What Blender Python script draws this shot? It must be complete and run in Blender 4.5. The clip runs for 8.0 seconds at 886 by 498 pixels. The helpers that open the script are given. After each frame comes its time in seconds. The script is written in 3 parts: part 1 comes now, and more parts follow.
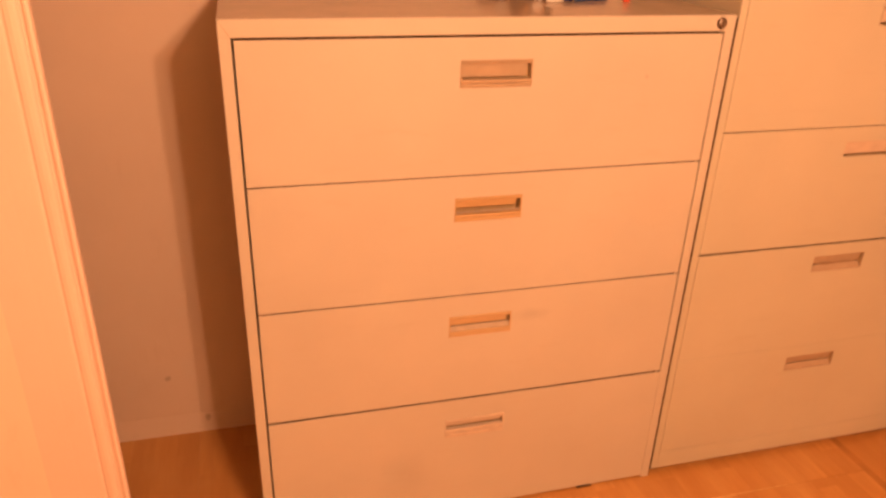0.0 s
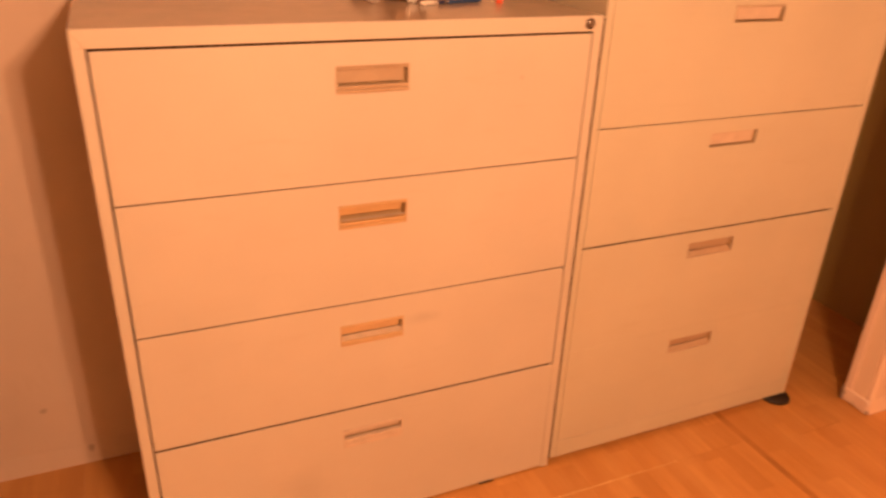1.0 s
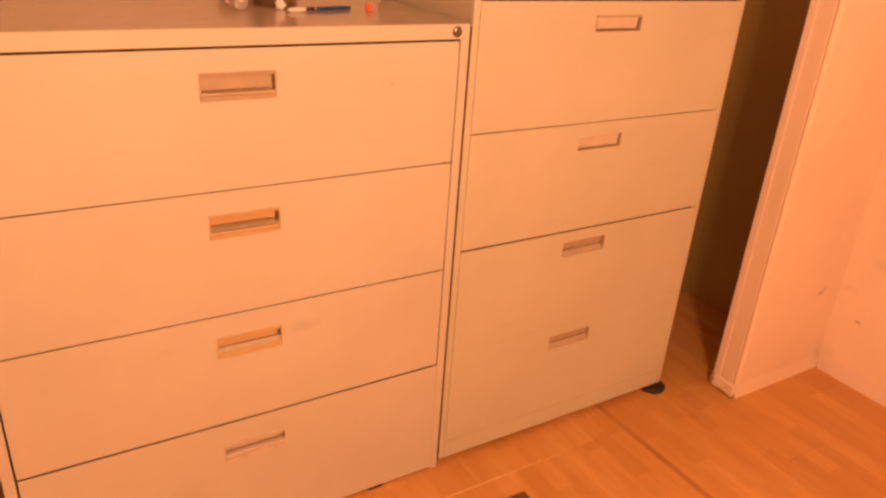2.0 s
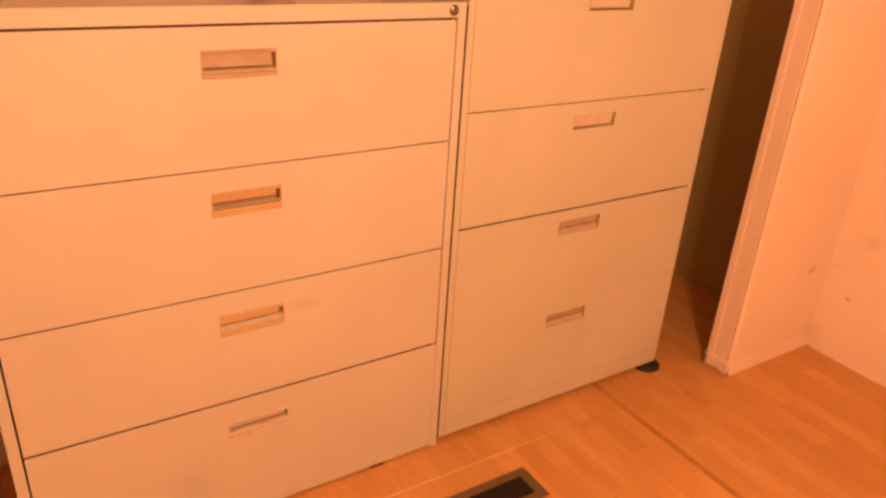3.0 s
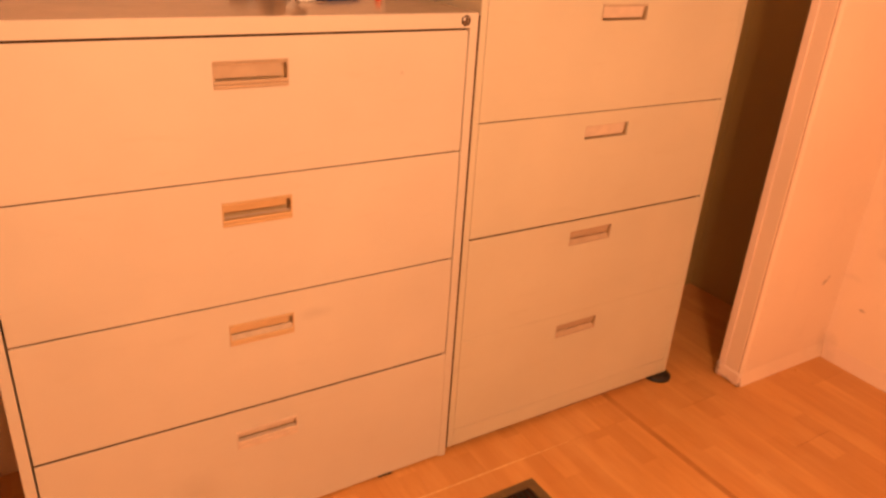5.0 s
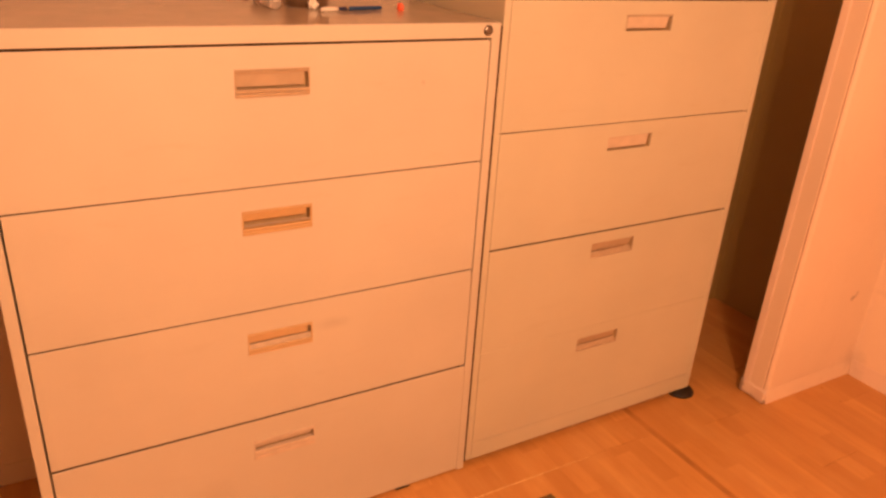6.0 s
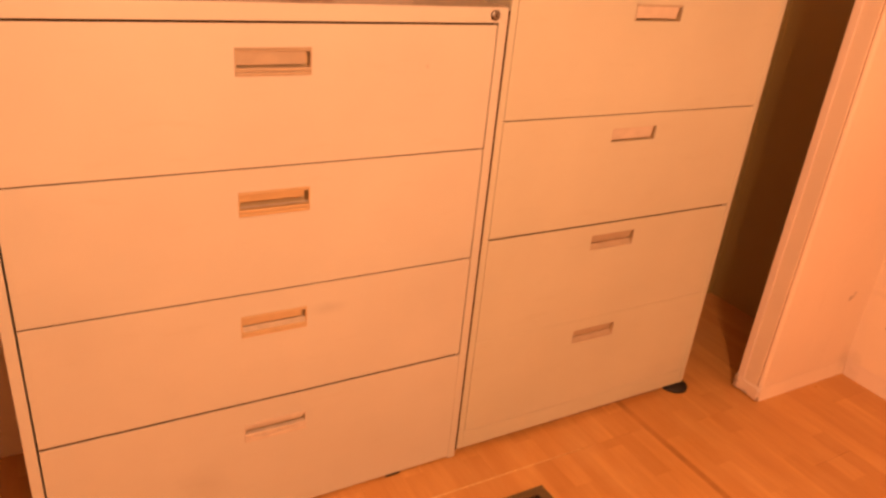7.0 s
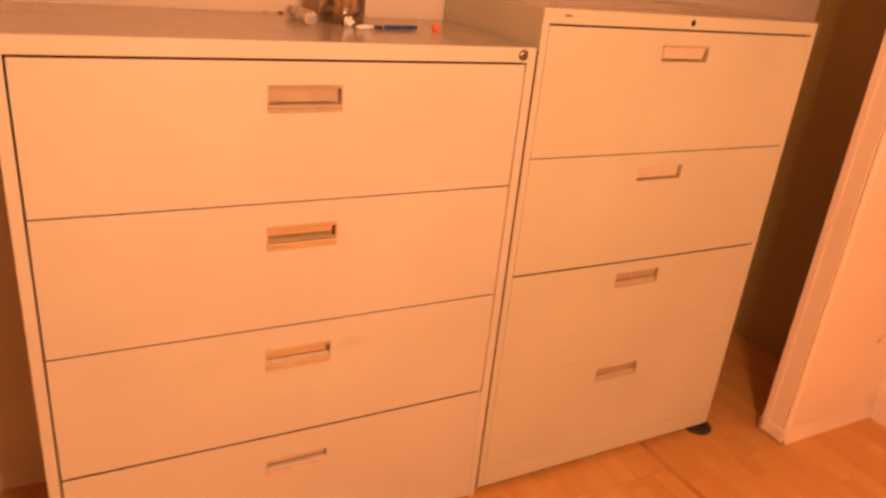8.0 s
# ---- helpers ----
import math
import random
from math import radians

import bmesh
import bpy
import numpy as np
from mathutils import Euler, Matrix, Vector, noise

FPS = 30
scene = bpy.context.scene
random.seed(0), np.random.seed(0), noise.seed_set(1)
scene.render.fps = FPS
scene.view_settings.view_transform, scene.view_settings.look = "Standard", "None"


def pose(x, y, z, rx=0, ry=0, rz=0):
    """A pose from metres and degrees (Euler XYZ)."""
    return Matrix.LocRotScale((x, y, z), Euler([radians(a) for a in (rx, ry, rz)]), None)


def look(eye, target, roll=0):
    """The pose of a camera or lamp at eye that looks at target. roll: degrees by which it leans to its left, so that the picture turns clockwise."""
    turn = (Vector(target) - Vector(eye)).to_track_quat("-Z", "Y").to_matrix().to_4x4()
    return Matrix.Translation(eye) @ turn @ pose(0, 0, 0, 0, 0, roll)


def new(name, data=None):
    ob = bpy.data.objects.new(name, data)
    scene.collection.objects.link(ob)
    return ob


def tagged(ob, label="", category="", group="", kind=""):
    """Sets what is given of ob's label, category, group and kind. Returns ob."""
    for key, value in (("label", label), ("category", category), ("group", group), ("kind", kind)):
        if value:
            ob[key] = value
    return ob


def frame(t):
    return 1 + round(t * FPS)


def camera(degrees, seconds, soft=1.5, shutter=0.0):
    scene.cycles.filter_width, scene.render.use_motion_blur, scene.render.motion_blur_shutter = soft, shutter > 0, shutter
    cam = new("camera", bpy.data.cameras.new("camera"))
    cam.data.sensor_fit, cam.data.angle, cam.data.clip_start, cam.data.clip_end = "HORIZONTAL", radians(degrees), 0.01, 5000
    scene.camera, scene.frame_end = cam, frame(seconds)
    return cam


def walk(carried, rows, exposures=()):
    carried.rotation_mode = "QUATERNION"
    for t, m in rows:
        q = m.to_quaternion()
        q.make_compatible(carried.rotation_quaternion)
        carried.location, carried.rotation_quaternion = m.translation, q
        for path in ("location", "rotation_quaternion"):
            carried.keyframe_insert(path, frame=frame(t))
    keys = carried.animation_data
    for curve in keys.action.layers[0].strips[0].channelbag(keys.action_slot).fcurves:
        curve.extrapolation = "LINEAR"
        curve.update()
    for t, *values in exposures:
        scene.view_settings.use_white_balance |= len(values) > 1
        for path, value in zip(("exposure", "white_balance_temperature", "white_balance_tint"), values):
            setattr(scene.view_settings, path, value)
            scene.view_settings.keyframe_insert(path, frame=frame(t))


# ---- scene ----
cam = camera(62.0, 8.0, soft=2.7, shutter=0.5)
PATH = [
    (0, (-1.042, -1.47, 1.545), (-0.558, 0.267, 0.68), 1.9),
    (0.2, (-1.046, -1.466, 1.554), (-0.58, 0.192, 0.75), 2.49),
    (0.4, (-1.048, -1.463, 1.558), (-0.555, 0.194, 0.768), 3.04),
    (0.5, (-1.049, -1.461, 1.56), (-0.501, 0.27, 0.722), 3),
    (0.7, (-1.039, -1.46, 1.56), (-0.461, 0.163, 0.759), 2.24),
    (0.9, (-1.018, -1.458, 1.56), (-0.352, 0.119, 0.735), 2.4),
    (1, (-1.007, -1.457, 1.56), (-0.269, 0.188, 0.694), 2.4),
    (1.2, (-0.989, -1.448, 1.56), (-0.205, 0.06, 0.711), 3.6),
    (1.4, (-0.973, -1.439, 1.563), (-0.111, 0.044, 0.747), 4.38),
    (1.5, (-0.965, -1.435, 1.564), (-0.022, 0.109, 0.711), 4.4),
    (1.7, (-0.953, -1.468, 1.568), (0.024, 0.068, 0.74), 4.3),
    (2.8, (-0.993, -1.516, 1.562), (-0.041, 0.007, 0.681), 3.6),
    (3, (-0.997, -1.519, 1.537), (-0.002, -0.007, 0.687), 3.8),
    (3.2, (-0.995, -1.521, 1.544), (-0.062, -0.06, 0.765), 3.44),
    (3.4, (-0.993, -1.521, 1.552), (-0.094, -0.035, 0.781), 2.73),
    (3.5, (-0.992, -1.521, 1.556), (-0.05, 0.044, 0.742), 3),
    (3.7, (-0.992, -1.517, 1.554), (-0.107, -0.019, 0.79), 2.56),
    (4, (-0.994, -1.507, 1.547), (-0.087, 0.064, 0.705), 2.6),
    (4.2, (-0.995, -1.504, 1.544), (-0.139, -0.008, 0.744), 2.84),
    (4.5, (-0.995, -1.503, 1.542), (-0.087, 0.058, 0.682), 2.3),
    (4.7, (-0.994, -1.503, 1.544), (-0.109, -0.026, 0.742), 3.04),
    (5, (-0.991, -1.509, 1.549), (-0.018, 0.022, 0.707), 3.8),
    (5.2, (-1.001, -1.518, 1.537), (-0.043, 0.036, 0.721), 3),
    (6.3, (-0.974, -1.486, 1.545), (-0.05, 0.086, 0.724), 3.8),
    (6.5, (-0.971, -1.478, 1.553), (-0.02, 0.062, 0.702), 3.8),
    (6.7, (-0.971, -1.475, 1.55), (-0.05, -0.018, 0.751), 5.05),
    (6.9, (-0.974, -1.473, 1.543), (-0.079, -0.007, 0.73), 5.3),
    (7, (-0.975, -1.472, 1.539), (-0.042, 0.076, 0.683), 5.7),
    (7.2, (-0.983, -1.465, 1.53), (-0.083, 0.003, 0.727), 6.23),
    (7.4, (-0.99, -1.46, 1.525), (-0.062, 0.016, 0.769), 7.76),
    (7.5, (-0.993, -1.457, 1.523), (-0.023, 0.097, 0.72), 7.8),
    (7.7, (-0.994, -1.458, 1.528), (-0.087, 0.042, 0.795), 7.2),
    (7.8, (-0.994, -1.459, 1.534), (-0.079, 0.048, 0.826), 7.35),
    (7.9, (-0.994, -1.46, 1.54), (-0.109, 0.055, 0.811), 7.08),
    (8, (-0.994, -1.461, 1.546), (-0.09, 0.143, 0.766), 5.9),
]
walk(cam, [(t, look(eye, target, roll)) for t, eye, target, roll in PATH])

# ---- light: two warm bulbs of one lamp behind the viewer, in a closed room
def bulb(x, y, z, watts):
    data = bpy.data.lights.new("bulb_light", "POINT")
    data.energy, data.color, data.shadow_soft_size = watts, LAMP_COLOUR, 0.035
    ob = new("bulb_light", data)
    ob.location = (x, y, z)
    return ob


LAMP_COLOUR = (1.0, 0.512, 0.272)
bulb(-0.43, -1.90, 1.96, 76)
bulb(-0.56, -1.90, 1.96, 76)

world = bpy.data.worlds.new("world")
scene.world = world
world.use_nodes = True
world.node_tree.nodes["Background"].inputs[0].default_value = (1.0, 0.6, 0.35, 1)
world.node_tree.nodes["Background"].inputs[1].default_value = 0.0


# ---- materials
class Mat:
    """A small helper round a node tree."""

    def __init__(self, name):
        self.m = bpy.data.materials.new(name)
        self.m.use_nodes = True
        self.t = self.m.node_tree
        self.b = self.t.nodes["Principled BSDF"]

    def n(self, kind, **values):
        node = self.t.nodes.new(kind)
        for key, value in values.items():
            if key == "operation":
                node.operation = value
            elif key == "data_type":
                node.data_type = value
            elif key == "blend_type":
                node.blend_type = value
            else:
                node.inputs[key].default_value = value
        return node

    def link(self, a, b):
        self.t.links.new(a, b)

    def coords(self, scale=(1, 1, 1), which="Object"):
        c = self.n("ShaderNodeTexCoord")
        mp = self.n("ShaderNodeMapping")
        mp.inputs["Scale"].default_value = scale
        self.link(c.outputs[which], mp.inputs["Vector"])
        return mp.outputs["Vector"]

    def world_coords(self, scale=(1, 1, 1)):
        g = self.n("ShaderNodeNewGeometry")
        mp = self.n("ShaderNodeMapping")
        mp.inputs["Scale"].default_value = scale
        self.link(g.outputs["Position"], mp.inputs["Vector"])
        return mp.outputs["Vector"]

    def noise(self, vec, scale, detail=4, rough=0.55):
        t = self.n("ShaderNodeTexNoise", Scale=scale, Detail=detail, Roughness=rough)
        self.link(vec, t.inputs["Vector"])
        return t.outputs["Fac"]

    def ramp(self, fac, a, b, ca, cb):
        r = self.n("ShaderNodeValToRGB")
        r.color_ramp.elements[0].position, r.color_ramp.elements[1].position = a, b
        r.color_ramp.elements[0].color, r.color_ramp.elements[1].color = (*ca, 1), (*cb, 1)
        self.link(fac, r.inputs["Fac"])
        return r.outputs["Color"]

    def grey(self, fac, a, b, va, vb):
        return self.ramp(fac, a, b, (va,) * 3, (vb,) * 3)

    def mix(self, fac, a, b, blend="MIX"):
        x = self.n("ShaderNodeMix", data_type="RGBA", blend_type=blend)
        for value, slot in ((fac, 0), (a, 6), (b, 7)):
            if isinstance(value, (int, float)):
                x.inputs[slot].default_value = value
            elif isinstance(value, tuple):
                x.inputs[slot].default_value = (*value, 1)
            else:
                self.link(value, x.inputs[slot])
        return x.outputs[2]

    def math(self, op, a, b=0.0):
        x = self.n("ShaderNodeMath", operation=op)
        for i, value in enumerate((a, b)):
            if isinstance(value, (int, float)):
                x.inputs[i].default_value = value
            else:
                self.link(value, x.inputs[i])
        return x.outputs[0]

    def bump(self, height, strength, distance):
        x = self.n("ShaderNodeBump", Strength=strength, Distance=distance)
        self.link(height, x.inputs["Height"])
        self.link(x.outputs["Normal"], self.b.inputs["Normal"])

    def set(self, **values):
        for key, value in values.items():
            slot = self.b.inputs[key.replace("_", " ")]
            if isinstance(value, tuple):
                slot.default_value = (*value, 1)
            elif isinstance(value, (int, float)):
                slot.default_value = value
            else:
                self.link(value, slot)
        return self


def spot(m, place, radius, squash=1.0):
    """A mask of 1 inside a ragged small spot round a place of the room."""
    g = m.n("ShaderNodeNewGeometry")
    sub = m.n("ShaderNodeVectorMath", operation="SUBTRACT")
    m.link(g.outputs["Position"], sub.inputs[0])
    sub.inputs[1].default_value = place
    sc = m.n("ShaderNodeVectorMath", operation="MULTIPLY")
    m.link(sub.outputs[0], sc.inputs[0])
    sc.inputs[1].default_value = (1, 1, squash)
    ln = m.n("ShaderNodeVectorMath", operation="LENGTH")
    m.link(sc.outputs[0], ln.inputs[0])
    ragged = m.math("ADD", ln.outputs["Value"], m.math("MULTIPLY", m.math("SUBTRACT", m.noise(m.world_coords(), 60 if radius < 0.03 else 14, 3), 0.5), radius * 1.6))
    return m.grey(ragged, radius * (0.55 if radius < 0.03 else 0.0), radius, 1, 0)


def paint_metal(name, colour, rough, spots=()):
    """Baked enamel on sheet steel: faint orange peel, smudges and handling marks."""
    m = Mat(name)
    v = m.world_coords()
    blot = m.noise(v, 2.3, 4)
    smear = m.noise(m.world_coords((3, 3, 14)), 2.0, 5, 0.65)
    dark = tuple(c * 0.90 for c in colour)
    base = m.mix(m.grey(blot, 0.3, 0.7, 0, 1), dark, colour)
    base = m.mix(m.grey(smear, 0.58, 0.78, 0, 0.35), base, tuple(c * f for c, f in zip(colour, (0.86, 0.82, 0.76))))
    speck = m.noise(v, 95, 2, 0.7)
    base = m.mix(m.grey(speck, 0.74, 0.80, 0, 0.4), base, tuple(c * 0.6 for c in colour))
    for place, radius, depth, squash in spots:
        base = m.mix(m.math("MULTIPLY", spot(m, place, radius, squash), depth), base, tuple(c * 0.45 for c in colour))
    m.set(Base_Color=base, Roughness=m.grey(smear, 0.3, 0.75, rough - 0.06, rough + 0.12))
    peel = m.noise(v, 420, 2)
    wave = m.noise(m.world_coords((1.2, 1, 2.0)), 1.6, 2)
    m.bump(m.math("ADD", m.math("MULTIPLY", peel, 0.04), m.math("MULTIPLY", wave, 4.0)), 0.35, 0.002)
    return m.m


def wall_paint(name, colour, spots=()):
    m = Mat(name)
    v = m.world_coords()
    blot = m.noise(v, 1.7, 5, 0.6)
    base = m.mix(m.grey(blot, 0.3, 0.7, 0, 1), tuple(c * 0.91 for c in colour), colour)
    scuff = m.noise(m.world_coords((5, 5, 1.6)), 3.0, 6, 0.7)
    base = m.mix(m.grey(scuff, 0.60, 0.80, 0, 0.3), base, tuple(c * f for c, f in zip(colour, (0.78, 0.72, 0.66))))
    for place, radius, depth, squash in spots:
        hit = m.math("MULTIPLY", spot(m, place, radius, squash), depth)
        base = m.mix(hit, base, (0.16, 0.11, 0.08))
    m.set(Base_Color=base, Roughness=0.62)
    roller = m.noise(v, 130, 3)
    m.bump(m.math("ADD", m.math("MULTIPLY", roller, 0.35), m.math("MULTIPLY", blot, 1.5)), 0.4, 0.0015)
    return m.m


def laminate(name):
    """Three-strip wood laminate; strips and their lengths differ in tone, grain runs along the plank's length."""
    m = Mat(name)
    c = m.n("ShaderNodeTexCoord")
    info = m.n("ShaderNodeObjectInfo")
    sep = m.n("ShaderNodeSeparateXYZ")
    m.link(c.outputs["Object"], sep.inputs[0])
    strip = m.math("FLOOR", m.math("DIVIDE", sep.outputs["X"], 0.0652))
    shift = m.math("MULTIPLY", m.math("FRACT", m.math("MULTIPLY", strip, 0.377)), 0.42)
    along = m.math("FLOOR", m.math("DIVIDE", m.math("ADD", sep.outputs["Y"], shift), 0.42))
    comb = m.n("ShaderNodeCombineXYZ")
    m.link(strip, comb.inputs[0])
    m.link(along, comb.inputs[1])
    m.link(m.math("MULTIPLY", info.outputs["Random"], 37.0), comb.inputs[2])
    white = m.n("ShaderNodeTexWhiteNoise")
    m.link(comb.outputs[0], white.inputs["Vector"])
    tone = m.ramp(white.outputs["Value"], 0, 1, (0.53, 0.265, 0.080), (0.67, 0.362, 0.122))
    off = m.n("ShaderNodeVectorMath", operation="MULTIPLY_ADD")
    m.link(white.outputs["Color"], off.inputs[0])
    off.inputs[1].default_value = (9, 9, 9)
    m.link(c.outputs["Object"], off.inputs[2])
    st = m.n("ShaderNodeMapping")
    st.inputs["Scale"].default_value = (26, 2.2, 10)
    m.link(off.outputs[0], st.inputs["Vector"])
    grain = m.noise(st.outputs["Vector"], 2.2, 7, 0.65)
    base = m.mix(m.grey(grain, 0.35, 0.75, 0, 0.34), tone, (0.36, 0.150, 0.040))
    fine = m.n("ShaderNodeMapping")
    fine.inputs["Scale"].default_value = (150, 6, 10)
    m.link(off.outputs[0], fine.inputs["Vector"])
    pores = m.noise(fine.outputs["Vector"], 3, 3)
    base = m.mix(m.grey(pores, 0.60, 0.80, 0, 0.07), base, (0.26, 0.095, 0.03))
    wear = m.noise(m.world_coords(), 3.2, 5, 0.6)
    base = m.mix(m.grey(wear, 0.48, 0.66, 0, 0.5), base, (0.60, 0.35, 0.14))
    streak = m.noise(m.world_coords((7, 1.3, 1)), 1.6, 4, 0.6)
    base = m.mix(m.grey(streak, 0.35, 0.68, 0.0, 0.55), base, (0.44, 0.195, 0.055))
    crumbs = m.noise(m.world_coords(), 60, 2, 0.6)
    base = m.mix(m.grey(crumbs, 0.74, 0.79, 0, 0.7), base, (0.10, 0.05, 0.03))
    m.set(Base_Color=base, Roughness=m.grey(wear, 0.3, 0.7, 0.27, 0.44))
    m.bump(m.math("ADD", grain, m.math("MULTIPLY", pores, 0.4)), 0.12, 0.0015)
    return m.m


def simple(name, colour, rough, metal=0.0, vary=0.12, scale=40, bump=0.1, **more):
    m = Mat(name)
    v = m.coords()
    f = m.noise(v, scale, 4)
    m.set(Base_Color=m.mix(m.grey(f, 0.3, 0.7, 0, 1), tuple(c * (1 - vary) for c in colour), colour), Metallic=metal,
          Roughness=m.grey(f, 0.3, 0.7, max(rough - 0.05, 0.02), rough + 0.06), **more)
    if bump:
        m.bump(f, bump, 0.001)
    return m.m


PUTTY = paint_metal("putty_enamel", (0.598, 0.552, 0.470), 0.52, (((-0.40, 0, 0.612), 0.05, 0.22, 2.6), ((-0.175, 0, 1.195), 0.005, 0.5, 1.0), ((-0.72, 0, 0.16), 0.08, 0.12, 1.0)))
PUTTY_PALE = paint_metal("pale_putty_enamel", (0.572, 0.540, 0.430), 0.52)
# the case's enamel, darkened to match how dim the tops look
TOP_ENAMEL = paint_metal("darkened_top_enamel", (0.43, 0.37, 0.31), 0.17)
# brown shade of the pull recesses, put into the pocket's colour
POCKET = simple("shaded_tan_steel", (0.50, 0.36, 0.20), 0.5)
PULL_BROWN = simple("brownish_pull", (0.46, 0.355, 0.255), 0.4, bump=0.05)
PULL_TAN = simple("tan_pull", (0.46, 0.345, 0.23), 0.42, 0.0, bump=0.05)
PULL_PLATE = simple("tan_pull_plate", (0.46, 0.365, 0.265), 0.42, vary=0.12, scale=30, bump=0.05)
# orange tans: warm light reflected inside these pulls is put into the colour
PULL_ORANGE = simple("warm_lit_pull_plate", (0.57, 0.39, 0.20), 0.38, vary=0.1, scale=30, bump=0.05)
PULL_WARM = simple("pale_lit_pull_plate", (0.585, 0.42, 0.24), 0.4, vary=0.1, scale=30, bump=0.05)
PULL_GREY = simple("greyed_pull_ledge", (0.50, 0.42, 0.33), 0.45, vary=0.15, scale=60, bump=0.05)
PULL_PALE = simple("pale_pull", (0.62, 0.525, 0.43), 0.4, bump=0.05)
LOCK_STEEL = simple("dull_lock_steel", (0.46, 0.40, 0.34), 0.38, 1.0, vary=0.5, scale=160)
# shade round the top pull, put into the rim's colour
PULL_MID = simple("shaded_pull_rim", (0.45, 0.375, 0.28), 0.5, bump=0.05)
CHROME = simple("chrome", (0.72, 0.68, 0.62), 0.17, 1.0, vary=0.3)
STEEL = simple("polished_steel", (0.58, 0.46, 0.38), 0.12, 1.0, vary=0.55, scale=24, bump=0.35)
# near-black brown standing for the shade in joints and drawer gaps
GAP = simple("gap_shade_brown", (0.065, 0.024, 0.004), 0.9, Specular_IOR_Level=0.0)
BLACK = simple("black_plastic", (0.014, 0.010, 0.008), 0.6)
# black that stands for the shade inside holes that are not cut
DARK_HOLE = simple("dark_hole", (0.006, 0.005, 0.004), 0.8, bump=0)
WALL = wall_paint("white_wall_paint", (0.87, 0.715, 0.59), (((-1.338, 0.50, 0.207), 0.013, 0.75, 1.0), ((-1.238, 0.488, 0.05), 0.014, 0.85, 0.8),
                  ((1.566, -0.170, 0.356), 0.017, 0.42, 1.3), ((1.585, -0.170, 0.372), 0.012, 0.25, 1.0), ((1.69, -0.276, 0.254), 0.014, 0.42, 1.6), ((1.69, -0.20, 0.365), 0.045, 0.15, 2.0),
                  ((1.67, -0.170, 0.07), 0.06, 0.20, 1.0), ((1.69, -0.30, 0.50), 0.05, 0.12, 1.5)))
TRIM = wall_paint("trim_paint", (0.82, 0.665, 0.57), (((1.64, -0.18, 0.015), 0.07, 0.35, 1.0), ((1.35, -0.18, 0.0), 0.05, 0.25, 1.5), ((1.180, -0.070, 0.030), 0.020, 0.75, 0.6), ((1.183, -0.180, 0.008), 0.016, 0.7, 1.0), ((1.180, -0.12, 0.004), 0.024, 0.35, 1.6), ((-1.238, 0.488, 0.05), 0.014, 0.85, 0.8),))
# off-white wall paint, dimmed for the weaker light on the back wall
WALL_BACK = wall_paint("dimmed_back_wall_paint", (0.70, 0.57, 0.47), (((-1.338, 0.505, 0.207), 0.012, 0.38, 1.0), ((-1.238, 0.497, 0.05), 0.012, 0.5, 0.8)))
# dark brown that puts the alcove's shadow into its far walls
SHADOW_WALL = wall_paint("shadow_wall_paint", (0.35, 0.245, 0.085))
# a little darker than the wall: the end face's shade put into paint
JAMB = wall_paint("side_shade_jamb_paint", (0.80, 0.65, 0.53))
# tone of the unseen walls and ceiling, set for the light they bounce
ROOM = wall_paint("room_wall_paint", (0.60, 0.465, 0.30))
FLOOR = laminate("wood_laminate")
FILLER = simple("dark_wood_filler", (0.48, 0.222, 0.066), 0.45, scale=9, vary=0.3)
# dark tone for the jamb's open joint and the cabinet's contact shadow
JOINT = simple("dirty_joint_and_shade", (0.42, 0.24, 0.13), 0.8, scale=25, vary=0.5)
SUBFLOOR = simple("subfloor", (0.05, 0.03, 0.02), 0.8)
PALE_EDGE = simple("pale_wood_edge", (0.84, 0.58, 0.27), 0.5, scale=90, vary=0.4)
VENT = simple("bronze_vent_metal", (0.17, 0.115, 0.055), 0.5, 0.3, vary=0.3, scale=60)
# metal toned near black like the vent's inside, also for the lock rim
VENT_DARK = simple("dark_vent_metal", (0.060, 0.016, 0.003), 0.85, 0.0, vary=0.6, scale=35, Specular_IOR_Level=0.1)
BLUE = simple("blue_plastic", (0.014, 0.060, 0.19), 0.22, bump=0)
NAVY = simple("navy_rubber", (0.01, 0.02, 0.10), 0.5, bump=0)
WHITE = simple("white_plastic", (0.85, 0.80, 0.74), 0.4, bump=0)
COTTON = simple("cotton_white", (0.90, 0.88, 0.84), 0.9, scale=200, bump=0.6)
ORANGE = simple("orange_plastic", (0.85, 0.125, 0.05), 0.35, bump=0)
CLEAR = simple("cloudy_plastic", (0.92, 0.84, 0.78), 0.25, bump=0, Transmission_Weight=0.65, IOR=1.2)
CLOUDY_CAP = simple("cloudy_pink_plastic", (0.74, 0.60, 0.52), 0.45, bump=0)


# ---- mesh helpers
def part(name, bm, material, parent=None, label=""):
    """Links a bmesh as one mesh object, under a thing or a part if one is given."""
    bmesh.ops.recalc_face_normals(bm, faces=bm.faces)
    me = bpy.data.meshes.new(name)
    bm.to_mesh(me)
    bm.free()
    me.materials.append(material)
    ob = new(name, me)
    if parent:
        ob.parent = parent
    if label:
        ob["label"] = label
    return ob


def smooth(ob):
    for p in ob.data.polygons:
        p.use_smooth = True
    return ob


